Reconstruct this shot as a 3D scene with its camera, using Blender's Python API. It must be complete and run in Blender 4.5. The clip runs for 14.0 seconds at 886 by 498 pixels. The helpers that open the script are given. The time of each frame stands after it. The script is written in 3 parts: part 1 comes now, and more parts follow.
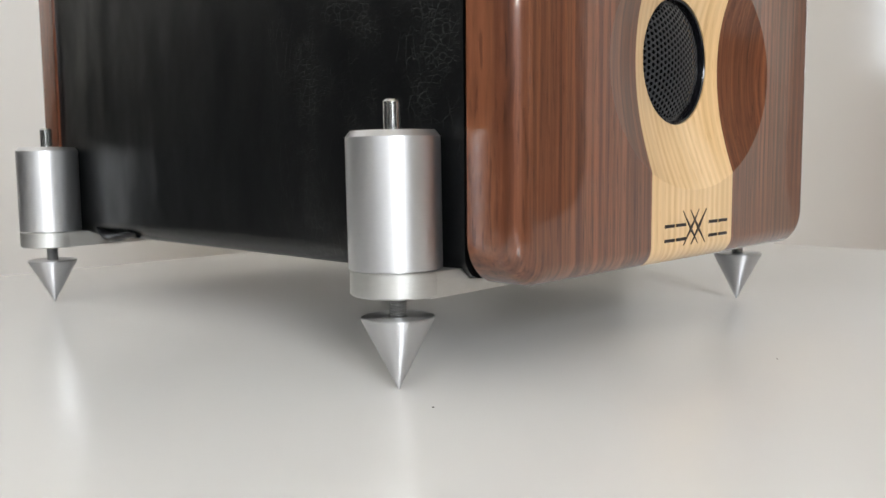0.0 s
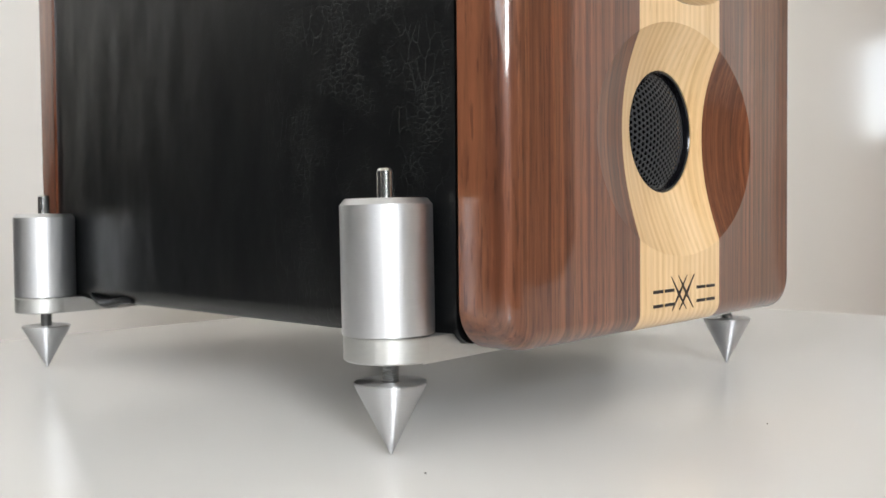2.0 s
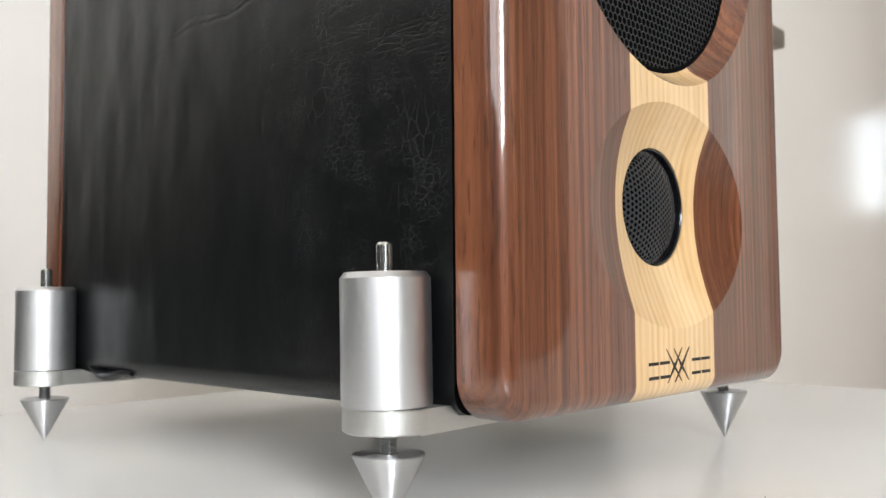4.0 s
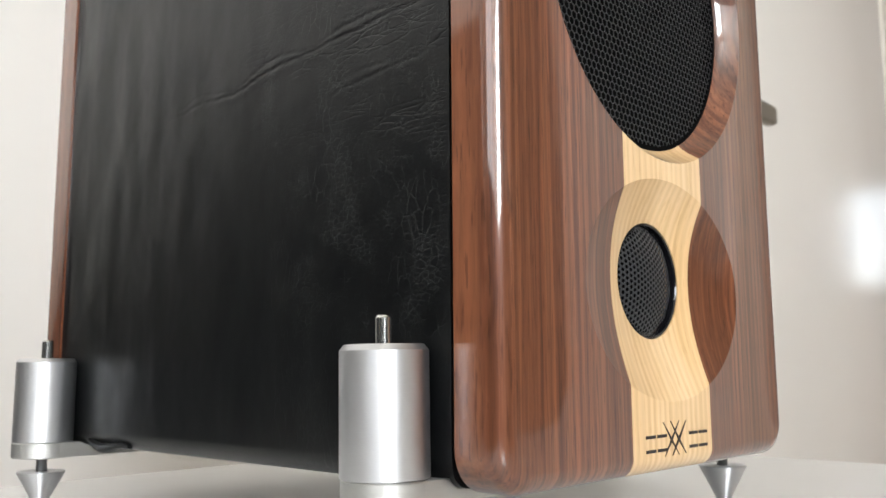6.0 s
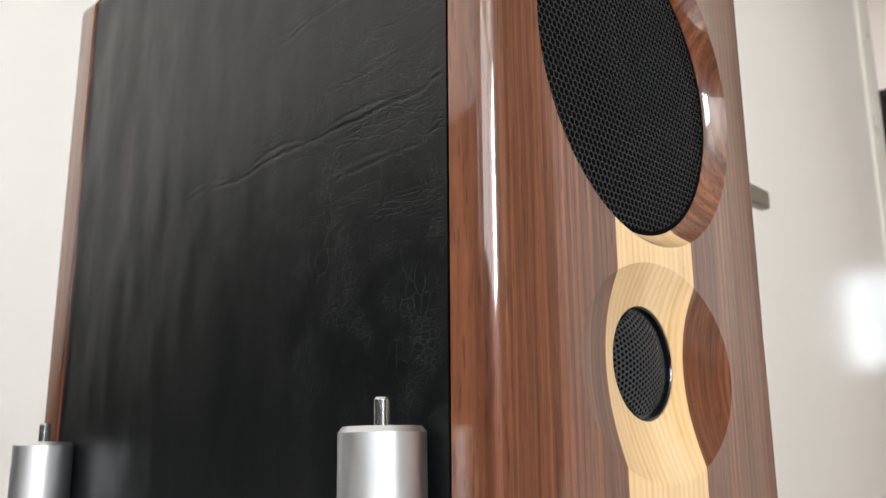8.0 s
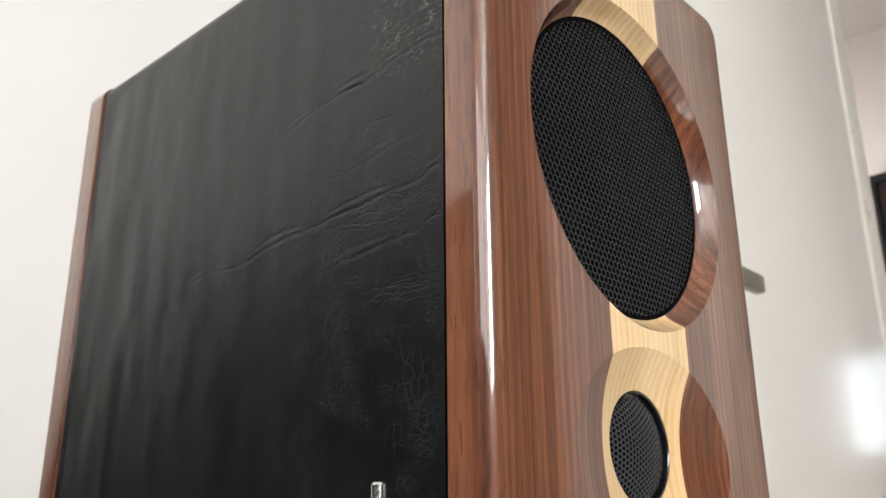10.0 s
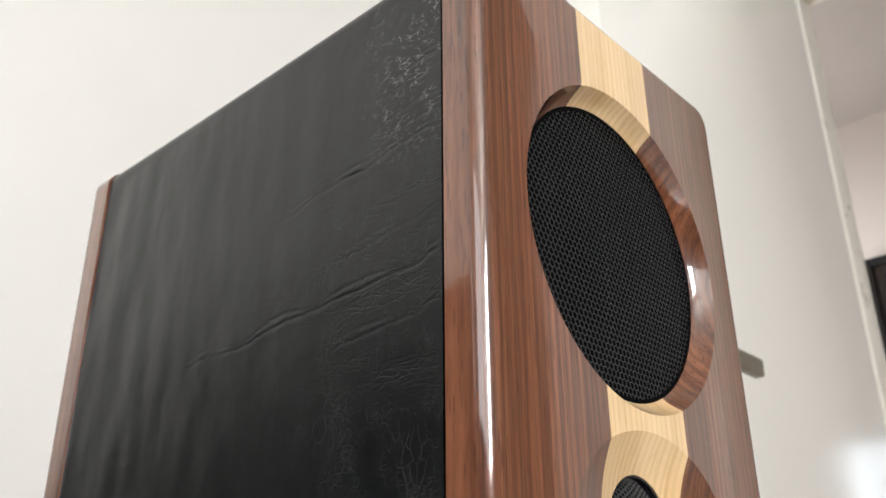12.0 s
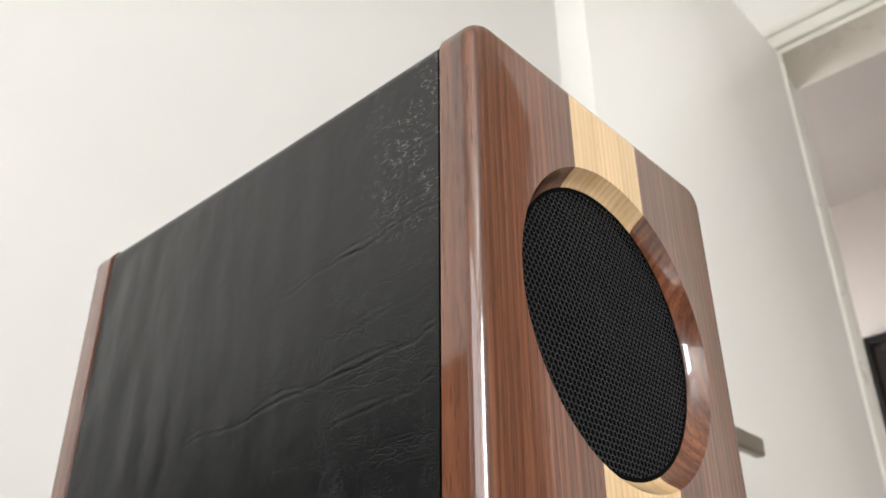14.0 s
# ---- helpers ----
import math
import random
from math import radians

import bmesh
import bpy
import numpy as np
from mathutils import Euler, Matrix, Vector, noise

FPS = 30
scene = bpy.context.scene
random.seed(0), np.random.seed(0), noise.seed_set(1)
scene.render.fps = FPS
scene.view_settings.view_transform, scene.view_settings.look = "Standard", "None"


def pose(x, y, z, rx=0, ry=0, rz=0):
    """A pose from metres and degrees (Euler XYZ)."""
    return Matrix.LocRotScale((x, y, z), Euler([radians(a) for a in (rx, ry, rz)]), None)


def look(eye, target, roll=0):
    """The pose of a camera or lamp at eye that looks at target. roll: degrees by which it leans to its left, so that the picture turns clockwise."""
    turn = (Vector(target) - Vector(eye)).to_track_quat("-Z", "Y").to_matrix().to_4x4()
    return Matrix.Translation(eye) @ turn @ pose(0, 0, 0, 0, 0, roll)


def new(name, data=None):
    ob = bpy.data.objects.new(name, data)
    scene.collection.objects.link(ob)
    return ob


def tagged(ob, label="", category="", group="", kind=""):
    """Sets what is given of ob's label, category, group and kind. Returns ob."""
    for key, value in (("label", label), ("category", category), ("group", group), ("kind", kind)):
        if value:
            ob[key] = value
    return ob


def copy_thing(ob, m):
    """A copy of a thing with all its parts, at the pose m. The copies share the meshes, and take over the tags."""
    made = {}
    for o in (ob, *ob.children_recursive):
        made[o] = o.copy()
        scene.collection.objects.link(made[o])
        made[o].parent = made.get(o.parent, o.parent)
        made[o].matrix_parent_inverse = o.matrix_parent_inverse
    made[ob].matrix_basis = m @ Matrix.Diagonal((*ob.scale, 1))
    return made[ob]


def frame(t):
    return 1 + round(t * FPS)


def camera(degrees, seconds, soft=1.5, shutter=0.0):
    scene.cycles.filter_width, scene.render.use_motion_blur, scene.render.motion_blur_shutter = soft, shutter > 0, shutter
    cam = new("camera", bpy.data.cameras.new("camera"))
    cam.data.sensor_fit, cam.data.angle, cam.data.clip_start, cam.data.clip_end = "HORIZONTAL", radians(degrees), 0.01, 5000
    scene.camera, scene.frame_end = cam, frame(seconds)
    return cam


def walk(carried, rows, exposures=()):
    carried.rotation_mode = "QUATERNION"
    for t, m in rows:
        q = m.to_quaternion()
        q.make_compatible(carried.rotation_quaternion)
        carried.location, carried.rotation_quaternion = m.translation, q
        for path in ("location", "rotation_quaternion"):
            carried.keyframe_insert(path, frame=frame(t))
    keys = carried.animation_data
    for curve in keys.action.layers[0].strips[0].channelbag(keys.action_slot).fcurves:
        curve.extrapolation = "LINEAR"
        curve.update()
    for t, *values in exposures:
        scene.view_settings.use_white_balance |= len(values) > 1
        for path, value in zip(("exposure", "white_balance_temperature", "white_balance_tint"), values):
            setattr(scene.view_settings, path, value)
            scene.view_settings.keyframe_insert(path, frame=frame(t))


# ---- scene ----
cam = camera(53.41, 14.0)
# seconds, eye, then yaw, pitch and roll in degrees
ROWS = [
    (0.0, -0.15163, -0.12253, 0.05479, -46.205, -5.979, -0.508),
    (0.5, -0.15161, -0.12298, 0.05483, -46.243, -5.243, -0.486),
    (1.0, -0.15273, -0.12360, 0.05508, -46.391, -4.286, -0.447),
    (1.5, -0.15335, -0.12437, 0.05525, -46.548, -3.050, -0.501),
    (2.0, -0.15424, -0.12518, 0.05544, -46.725, -1.788, -0.505),
    (2.5, -0.15485, -0.12591, 0.05594, -46.784, -0.700, -0.513),
    (3.0, -0.15557, -0.12660, 0.05531, -46.806, 0.522, -0.503),
    (5.5, -0.16012, -0.13078, 0.05509, -47.013, 6.560, -0.414),
    (6.0, -0.16072, -0.13157, 0.05515, -46.993, 7.687, -0.362),
    (6.5, -0.16171, -0.13244, 0.05508, -47.024, 8.938, -0.358),
    (7.0, -0.16271, -0.13369, 0.05446, -47.041, 10.499, -0.431),
    (7.5, -0.16405, -0.13475, 0.05435, -47.120, 11.906, -0.369),
    (8.0, -0.16452, -0.13504, 0.05434, -47.183, 13.061, -0.386),
    (10.5, -0.16880, -0.13928, 0.05314, -47.419, 19.878, -0.379),
    (11.0, -0.16962, -0.14003, 0.05280, -47.464, 21.198, -0.349),
    (11.5, -0.17043, -0.14055, 0.05269, -47.521, 22.511, -0.424),
    (12.0, -0.17106, -0.14100, 0.05213, -47.554, 23.880, -0.422),
    (12.5, -0.17273, -0.14263, 0.05135, -47.566, 25.387, -0.394),
    (13.0, -0.17356, -0.14373, 0.05090, -47.600, 27.045, -0.326),
    (13.5, -0.17427, -0.14405, 0.05056, -47.715, 28.224, -0.374),
    (14.0, -0.17431, -0.14422, 0.05025, -47.764, 28.893, -0.424),
]

def eye_pose(x, y, z, yaw, pitch, roll):
    return pose(x, y, z, 0, 0, yaw) @ pose(0, 0, 0, 90 + pitch) @ pose(0, 0, 0, 0, 0, roll)


walk(cam, [(r[0], eye_pose(*r[1:])) for r in ROWS], exposures=[(0.0, -0.20), (3.0, 0.06), (5.5, 0.14), (10.5, 0.16), (12.0, 0.10), (12.5, 0.06), (13.0, -0.18), (13.5, -0.05), (14.0, 0.06)])

cam.data.dof.use_dof = True
cam.data.dof.focus_distance = 0.25
cam.data.dof.aperture_fstop = 28.0

# ------------------------------------------------------------------ light
U = 0.06          # module of the loudspeaker's drawing, in metres
FLOOR = -0.72     # the tabletop is z = 0
CEIL = 1.78
X0, X1, Y0, Y1 = -2.3, 1.372, -2.6, 0.80   # inside of the room

world = bpy.data.worlds.new("sky")
scene.world = world
world.use_nodes = True
wn = world.node_tree.nodes
sky = wn.new("ShaderNodeTexSky")
sky.sky_type, sky.sun_disc = "NISHITA", False
sky.sun_elevation, sky.sun_rotation = radians(38), radians(60)
world.node_tree.links.new(sky.outputs[0], wn["Background"].inputs[0])
wn["Background"].inputs[1].default_value = 0.12


def window_light(name, where, target, size_x, size_y, watts, colour):
    data = bpy.data.lights.new(name, "AREA")
    data.shape, data.size, data.size_y, data.energy, data.color = "RECTANGLE", size_x, size_y, watts, colour
    ob = new(name, data)
    ob.matrix_world = look(where, target)
    return ob


# daylight in the openings of the windows
window_light("daylight_south", (-1.63, Y0 - 0.03, 1.0), (-1.63, 0, 1.0), 0.92, 0.95, 98, (0.93, 0.965, 1.0))
window_light("daylight_west", (X0 - 0.03, -0.85, 1.06), (0, -0.85, 1.06), 1.50, 0.90, 18, (0.985, 0.985, 0.975))
# small lamp added in the hall for the bright patch on the door leaf
window_light("fill_door_patch", (2.74, 0.16, 0.44), (0, 0.16, 0.44), 0.16, 0.30, 0.60, (0.84, 0.92, 1.0))
# fill lamp added out of view to light the hall wall
window_light("fill_hall_end", (2.1, 1.52, 0.55), (2.1, 0, 0.55), 0.8, 1.0, 20, (1.0, 0.97, 0.95))


# ------------------------------------------------------------------ materials
class Mat:
    def __init__(self, name):
        self.m = bpy.data.materials.new(name)
        self.m.use_nodes = True
        self.t = self.m.node_tree
        self.b = self.t.nodes["Principled BSDF"]

    def node(self, kind, **values):
        n = self.t.nodes.new(kind)
        for k, v in values.items():
            n.inputs[k].default_value = v
        return n

    def link(self, a, b):
        self.t.links.new(a, b)

    def coords(self, scale, turn=(0, 0, 0)):
        c, m = self.node("ShaderNodeTexCoord"), self.node("ShaderNodeMapping")
        m.inputs["Scale"].default_value = scale
        m.inputs["Rotation"].default_value = turn
        self.link(c.outputs["Object"], m.inputs["Vector"])
        return m.outputs["Vector"]

    def noise(self, scale, detail=4.0, vec=(1, 1, 1), rough=0.55, turn=(0, 0, 0), distortion=0.0):
        n = self.node("ShaderNodeTexNoise", Scale=scale, Detail=detail, Roughness=rough, Distortion=distortion)
        self.link(self.coords(vec, turn), n.inputs["Vector"])
        return n.outputs["Fac"]

    def grain(self, scale, wander, detail=4.0, rough=0.55, cells=(70, 30, 55), distortion=0.0):
        """Noise drawn out along z whose fibres wander sideways by so many metres."""
        c = self.node("ShaderNodeTexCoord").outputs["Object"]
        n = self.node("ShaderNodeTexNoise", Scale=1.0, Detail=2.0)
        self.link(self.coords(cells), n.inputs["Vector"])
        a = self.node("ShaderNodeVectorMath")
        a.operation = "MULTIPLY_ADD"
        a.inputs[1].default_value = (wander, wander, 0.0)
        self.link(n.outputs["Color"], a.inputs[0])
        self.link(c, a.inputs[2])
        m = self.node("ShaderNodeMapping")
        m.inputs["Scale"].default_value = scale
        self.link(a.outputs[0], m.inputs["Vector"])
        out = self.node("ShaderNodeTexNoise", Scale=1.0, Detail=detail, Roughness=rough, Distortion=distortion)
        self.link(m.outputs["Vector"], out.inputs["Vector"])
        return out.outputs["Fac"]

    def voronoi(self, scale, vec=(1, 1, 1), warp=0.0, turn=(0, 0, 0)):
        n = self.node("ShaderNodeTexVoronoi", Scale=scale)
        n.feature = "DISTANCE_TO_EDGE"
        v = self.coords(vec, turn)
        if warp:
            w = self.node("ShaderNodeTexNoise", Scale=scale * 0.7, Detail=3.0)
            self.link(v, w.inputs["Vector"])
            a = self.node("ShaderNodeVectorMath")
            a.operation = "MULTIPLY_ADD"
            a.inputs[1].default_value = (warp / scale,) * 3
            self.link(w.outputs["Color"], a.inputs[0])
            self.link(v, a.inputs[2])
            v = a.outputs[0]
        self.link(v, n.inputs["Vector"])
        return n.outputs["Distance"]

    def ramp(self, fac, stops):
        r = self.node("ShaderNodeValToRGB")
        e = r.color_ramp.elements
        while len(e) < len(stops):
            e.new(0.5)
        for el, (p, c) in zip(e, stops):
            el.position = p
            el.color = (*c, 1) if len(c) == 3 else c
        self.link(fac, r.inputs["Fac"])
        return r.outputs["Color"]

    def grey(self, fac, a, b, lo=0.0, hi=1.0):
        r = self.node("ShaderNodeMapRange")
        for n, v in zip(("From Min", "From Max", "To Min", "To Max"), (a, b, lo, hi)):
            r.inputs[n].default_value = v
        self.link(fac, r.inputs["Value"])
        return r.outputs["Result"]

    def mix(self, a, b, fac=0.5, mode="MULTIPLY"):
        n = self.node("ShaderNodeMix")
        n.data_type, n.blend_type = "RGBA", mode
        for sock, v in ((n.inputs[0], fac), (n.inputs[6], a), (n.inputs[7], b)):
            if isinstance(v, (float, int)):
                sock.default_value = v
            elif isinstance(v, tuple):
                sock.default_value = (*v, 1)
            else:
                self.link(v, sock)
        return n.outputs[2]

    def math(self, op, a, b):
        n = self.node("ShaderNodeMath")
        n.operation = op
        for sock, v in zip(n.inputs, (a, b)):
            if isinstance(v, (float, int)):
                sock.default_value = v
            else:
                self.link(v, sock)
        return n.outputs[0]

    def bump(self, height, strength, distance, before=None, coat=False):
        n = self.node("ShaderNodeBump", Strength=strength, Distance=distance)
        self.link(height, n.inputs["Height"])
        if before is not None:
            self.link(before, n.inputs["Normal"])
        self.link(n.outputs[0], self.b.inputs["Normal"])
        if coat:
            self.link(n.outputs[0], self.b.inputs["Coat Normal"])
        return n.outputs[0]

    def set(self, **values):
        for k, v in values.items():
            k = k.replace("_", " ")
            if isinstance(v, (float, int)):
                self.b.inputs[k].default_value = v
            elif isinstance(v, tuple):
                self.b.inputs[k].default_value = (*v, 1) if len(v) == 3 else v
            else:
                self.link(v, self.b.inputs[k])
        return self


def paint(name, colour, rough, speck=60.0, depth=0.0004, vary=0.06):
    m = Mat(name)
    n = m.noise(3.0, 5)
    dark = tuple(c * (1 - vary) for c in colour)
    m.set(Base_Color=m.ramp(n, [(0.3, dark), (0.7, colour)]), Roughness=m.grey(m.noise(9.0, 4), 0.3, 0.7, rough * 0.85, rough * 1.15))
    m.bump(m.noise(speck, 3), 0.25, depth)
    return m.m


def satin(name, colour, rough):
    m = Mat(name)
    m.set(Base_Color=m.ramp(m.noise(2.5, 3), [(0.0, tuple(c * 0.95 for c in colour)), (1.0, colour)]), Roughness=m.grey(m.noise(1.5, 2), 0.0, 1.0, rough * 0.9, rough * 1.1))
    return m.m


def wood_dark():
    m = Mat("dark_lacquered_wood")
    wide = m.grain((46, 22, 1.2), 0.002, 3, 0.6)
    lines = m.grain((430, 80, 5.0), 0.0011, 5, 0.68)
    fine = m.grain((1500, 420, 26.0), 0.0008, 3, 0.6)
    pores = m.grain((1700, 900, 90.0), 0.0006, 2, 0.5)
    rings = m.node("ShaderNodeTexWave", Scale=100.0, Distortion=2.6, Detail=3.0)
    rings.inputs["Detail Scale"].default_value = 1.6
    m.link(m.coords((1, 0.45, 0.03), (0, 0, radians(-14))), rings.inputs["Vector"])
    base = m.ramp(lines, [(0.30, (0.068, 0.022, 0.011)), (0.42, (0.118, 0.041, 0.019)), (0.55, (0.158, 0.058, 0.028)), (0.70, (0.206, 0.082, 0.041))])
    base = m.mix(base, m.ramp(rings.outputs["Fac"], [(0.0, (0.76, 0.72, 0.71)), (0.55, (1.0, 0.98, 0.97)), (1.0, (1.10, 1.07, 1.04))]), 1.0)
    base = m.mix(base, m.ramp(wide, [(0.28, (0.76, 0.72, 0.70)), (0.48, (0.97, 0.95, 0.93)), (0.70, (1.26, 1.15, 1.06))]), 1.0)
    base = m.mix(base, m.ramp(fine, [(0.30, (0.72, 0.68, 0.66)), (0.60, (1.08, 1.06, 1.05))]), 1.0)
    base = m.mix(base, m.ramp(pores, [(0.32, (0.22, 0.17, 0.16)), (0.42, (1, 1, 1))]), 0.5)
    m.set(Base_Color=base, Roughness=0.35, Coat_Weight=1.0, Coat_Roughness=0.065, Coat_IOR=1.66, Specular_IOR_Level=0.2)
    n = m.node("ShaderNodeBump", Strength=0.06, Distance=0.0003)
    m.link(m.noise(30.0, 2), n.inputs["Height"])
    m.link(n.outputs[0], m.b.inputs["Coat Normal"])
    return m.m


def wood_pale():
    m = Mat("pale_lacquered_wood")
    lines = m.grain((420, 40, 5.0), 0.0012, 5, 0.65)
    wide = m.grain((40, 14, 2.5), 0.002, 3)
    fleck = m.grain((1300, 350, 110), 0.0006, 2)
    rings = m.node("ShaderNodeTexWave", Scale=100.0, Distortion=2.2, Detail=3.0)
    rings.inputs["Detail Scale"].default_value = 1.4
    m.link(m.coords((1, 0.12, 0.03), (0, 0, radians(-4))), rings.inputs["Vector"])
    base = m.ramp(lines, [(0.25, (0.64, 0.42, 0.210)), (0.48, (0.745, 0.52, 0.285)), (0.75, (0.80, 0.595, 0.36))])
    base = m.mix(base, m.ramp(rings.outputs["Fac"], [(0.0, (0.935, 0.905, 0.85)), (0.5, (1.0, 0.99, 0.97)), (1.0, (1.06, 1.06, 1.05))]), 1.0)
    base = m.mix(base, m.ramp(wide, [(0.3, (0.88, 0.84, 0.78)), (0.7, (1.04, 1.04, 1.02))]), 1.0)
    base = m.mix(base, m.ramp(fleck, [(0.30, (0.72, 0.60, 0.45)), (0.42, (1, 1, 1))]), 0.4)
    m.set(Base_Color=base, Roughness=0.4, Coat_Weight=1.0, Coat_Roughness=0.05, Coat_IOR=1.5, Specular_IOR_Level=0.3)
    return m.m


def leather():
    m = Mat("black_leather")
    xyz = m.node("ShaderNodeSeparateXYZ")
    m.link(m.coords((1, 1, 1)), xyz.inputs[0])
    y, z = xyz.outputs["Y"], xyz.outputs["Z"]
    times = lambda a, b: m.math("MULTIPLY", a, b)
    # fine creases over the front half, a dry crackle in the upper front corner with its glints painted pale
    front = times(m.grey(y, 0.035, 0.115, 1.0, 0.06), m.grey(z, 0.17, 0.21, 1.0, 0.35))
    corner = times(m.grey(y, 0.024, 0.058, 1.0, 0.0), m.grey(z, 0.186, 0.212, 0.0, 1.0))
    small = times(m.grey(m.voronoi(520.0, (1, 0.75, 1.15), 1.3), 0.0, 0.06, 1.0, 0.0), m.grey(m.noise(60.0, 6), 0.47, 0.70))
    long = times(m.grey(m.voronoi(300.0, (1, 0.9, 0.5), 1.3, (radians(20), 0, 0)), 0.0, 0.030, 1.0, 0.0), m.grey(m.noise(52.0, 6), 0.48, 0.70))
    seam = times(m.grey(z, 0.105, 0.14, 0.0, 1.0), m.grey(z, 0.20, 0.215, 1.0, 0.0))
    fold = times(m.grey(m.voronoi(300.0, (1, 0.30, 1.5), 1.2, (radians(-4), 0, 0)), 0.0, 0.07, 1.0, 0.0), times(seam, m.grey(m.noise(48.0, 5, (1, 0.5, 1.6)), 0.47, 0.66)))
    line = times(m.math("MAXIMUM", m.math("MAXIMUM", small, long), times(fold, 1.2)), front)
    glint_crack = times(m.grey(m.voronoi(430.0, (1, 0.5, 1.2), 1.5, (radians(-16), 0, 0)), 0.0, 0.050, 1.0, 0.0), m.grey(m.noise(330.0, 2), 0.46, 0.56))
    glint_crack = times(times(glint_crack, corner), m.grey(m.noise(70.0, 3, (1, 0.6, 1.5)), 0.40, 0.56))
    soft = m.noise(20.0, 3, (1, 1, 0.35))
    height = m.math("SUBTRACT", times(m.noise(1100.0, 3), 0.20), times(m.math("ADD", times(line, 0.6), glint_crack), 1.3))
    base = m.ramp(m.noise(60.0, 6), [(0.35, (0.0010, 0.0012, 0.0016)), (0.75, (0.0024, 0.0029, 0.0030))])
    # worn creases and cracks lightened in colour for the light they catch
    base = m.mix(base, (0.050, 0.050, 0.052), times(line, 0.08), "MIX")
    base = m.mix(base, (0.30, 0.29, 0.27), times(glint_crack, 1.0), "MIX")
    m.set(Base_Color=base, Roughness=m.grey(m.noise(12.0, 2), 0.3, 0.7, 0.30, 0.335), Specular_IOR_Level=0.42)
    first = m.bump(soft, 0.05, 0.003)
    m.bump(height, 0.34, 0.0004, first)
    return m.m


def metal(name, colour, rough, aniso=0.0, brush=(1, 1, 1), relief=0.0):
    m = Mat(name)
    n = m.noise(1.0, 4, brush)
    m.set(Base_Color=m.ramp(n, [(0.3, tuple(c * 0.94 for c in colour)), (0.7, colour)]), Metallic=1.0, Roughness=m.grey(n, 0.3, 0.7, rough * 0.9, rough * 1.1))
    if aniso:
        tangent = m.node("ShaderNodeTangent")
        tangent.direction_type, tangent.axis = "RADIAL", "Z"
        m.link(tangent.outputs[0], m.b.inputs["Tangent"])
        m.set(Anisotropic=aniso, Anisotropic_Rotation=0.25)
    if relief:
        m.bump(n, 0.4, relief)
    return m.m


def plain(name, colour, rough, metallic=0.0, grain=200.0):
    m = Mat(name)
    m.set(Base_Color=m.ramp(m.noise(grain, 3), [(0.3, tuple(c * 0.8 for c in colour)), (0.7, colour)]), Roughness=rough, Metallic=metallic)
    return m.m


def glass():
    m = Mat("window_glass")
    m.set(Base_Color=(1.0, 1.0, 1.0), Roughness=0.0, Transmission_Weight=1.0, IOR=1.1)
    return m.m


M_WALL = paint("wall_paint", (0.815, 0.79, 0.752), 0.6, 140, 0.0003, 0.03)
M_CEIL = paint("ceiling_paint", (0.83, 0.81, 0.755), 0.8)
M_DOOR = satin("door_paint", (0.83, 0.81, 0.765), 0.25)
M_TRIM = paint("trim_paint", (0.82, 0.795, 0.72), 0.3)
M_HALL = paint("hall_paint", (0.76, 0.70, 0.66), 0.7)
# the hall ceiling's shade is put into this greyer colour
M_HALL_CEIL_SHADED = paint("hall_ceiling_shaded", (0.50, 0.47, 0.45), 0.8)
M_FLOOR = plain("floor_oak", (0.32, 0.21, 0.12), 0.4, 0, 8)
M_DARK = wood_dark()
M_PALE = wood_pale()
M_LEATHER = leather()
M_ALU = metal("turned_aluminium", (0.735, 0.74, 0.755), 0.40, 0.35, (500, 500, 9000))
M_ALU_RAW = metal("sawn_aluminium", (0.64, 0.64, 0.62), 0.44, 0.0, (260, 260, 900), 0.00025)
M_SPIKE = metal("turned_spike", (0.62, 0.625, 0.64), 0.40, 0.95, (500, 500, 9000))
M_STEEL = metal("polished_steel", (0.72, 0.72, 0.70), 0.16, 0.4, (80, 80, 900))
M_BOLT = metal("threaded_steel", (0.36, 0.36, 0.36), 0.3, 0.0, (30, 30, 2500), 0.0002)
M_NICKEL = metal("satin_nickel", (0.36, 0.34, 0.29), 0.5)
M_GRILLE = plain("black_powder_coat", (0.036, 0.037, 0.041), 0.40, 0.0, 900)
M_CONE = plain("driver_black", (0.0015, 0.0015, 0.0018), 0.9)
M_CONE.node_tree.nodes["Principled BSDF"].inputs["Specular IOR Level"].default_value = 0.08
M_RING = plain("gloss_black_plastic", (0.008, 0.008, 0.010), 0.15)
M_INK = plain("dark_print", (0.022, 0.016, 0.014), 0.4)
M_FRAME = plain("black_frame_wood", (0.010, 0.009, 0.009), 0.3)
M_FRAME_BROWN = plain("dark_brown_frame_wood", (0.032, 0.023, 0.019), 0.35, 0, 60)
M_MAT = plain("grey_print", (0.34, 0.34, 0.30), 0.6, 0, 14)
M_GLASS = glass()
M_EBONY = plain("black_stained_wood", (0.012, 0.011, 0.011), 0.5, 0, 40)
M_SOFA = plain("black_upholstery", (0.012, 0.012, 0.013), 0.8, 0, 500)
M_CRUMB = plain("crumb_brown", (0.06, 0.05, 0.04), 0.8)


M_TABLE = satin("white_laminate", (0.85, 0.845, 0.83), 0.25)


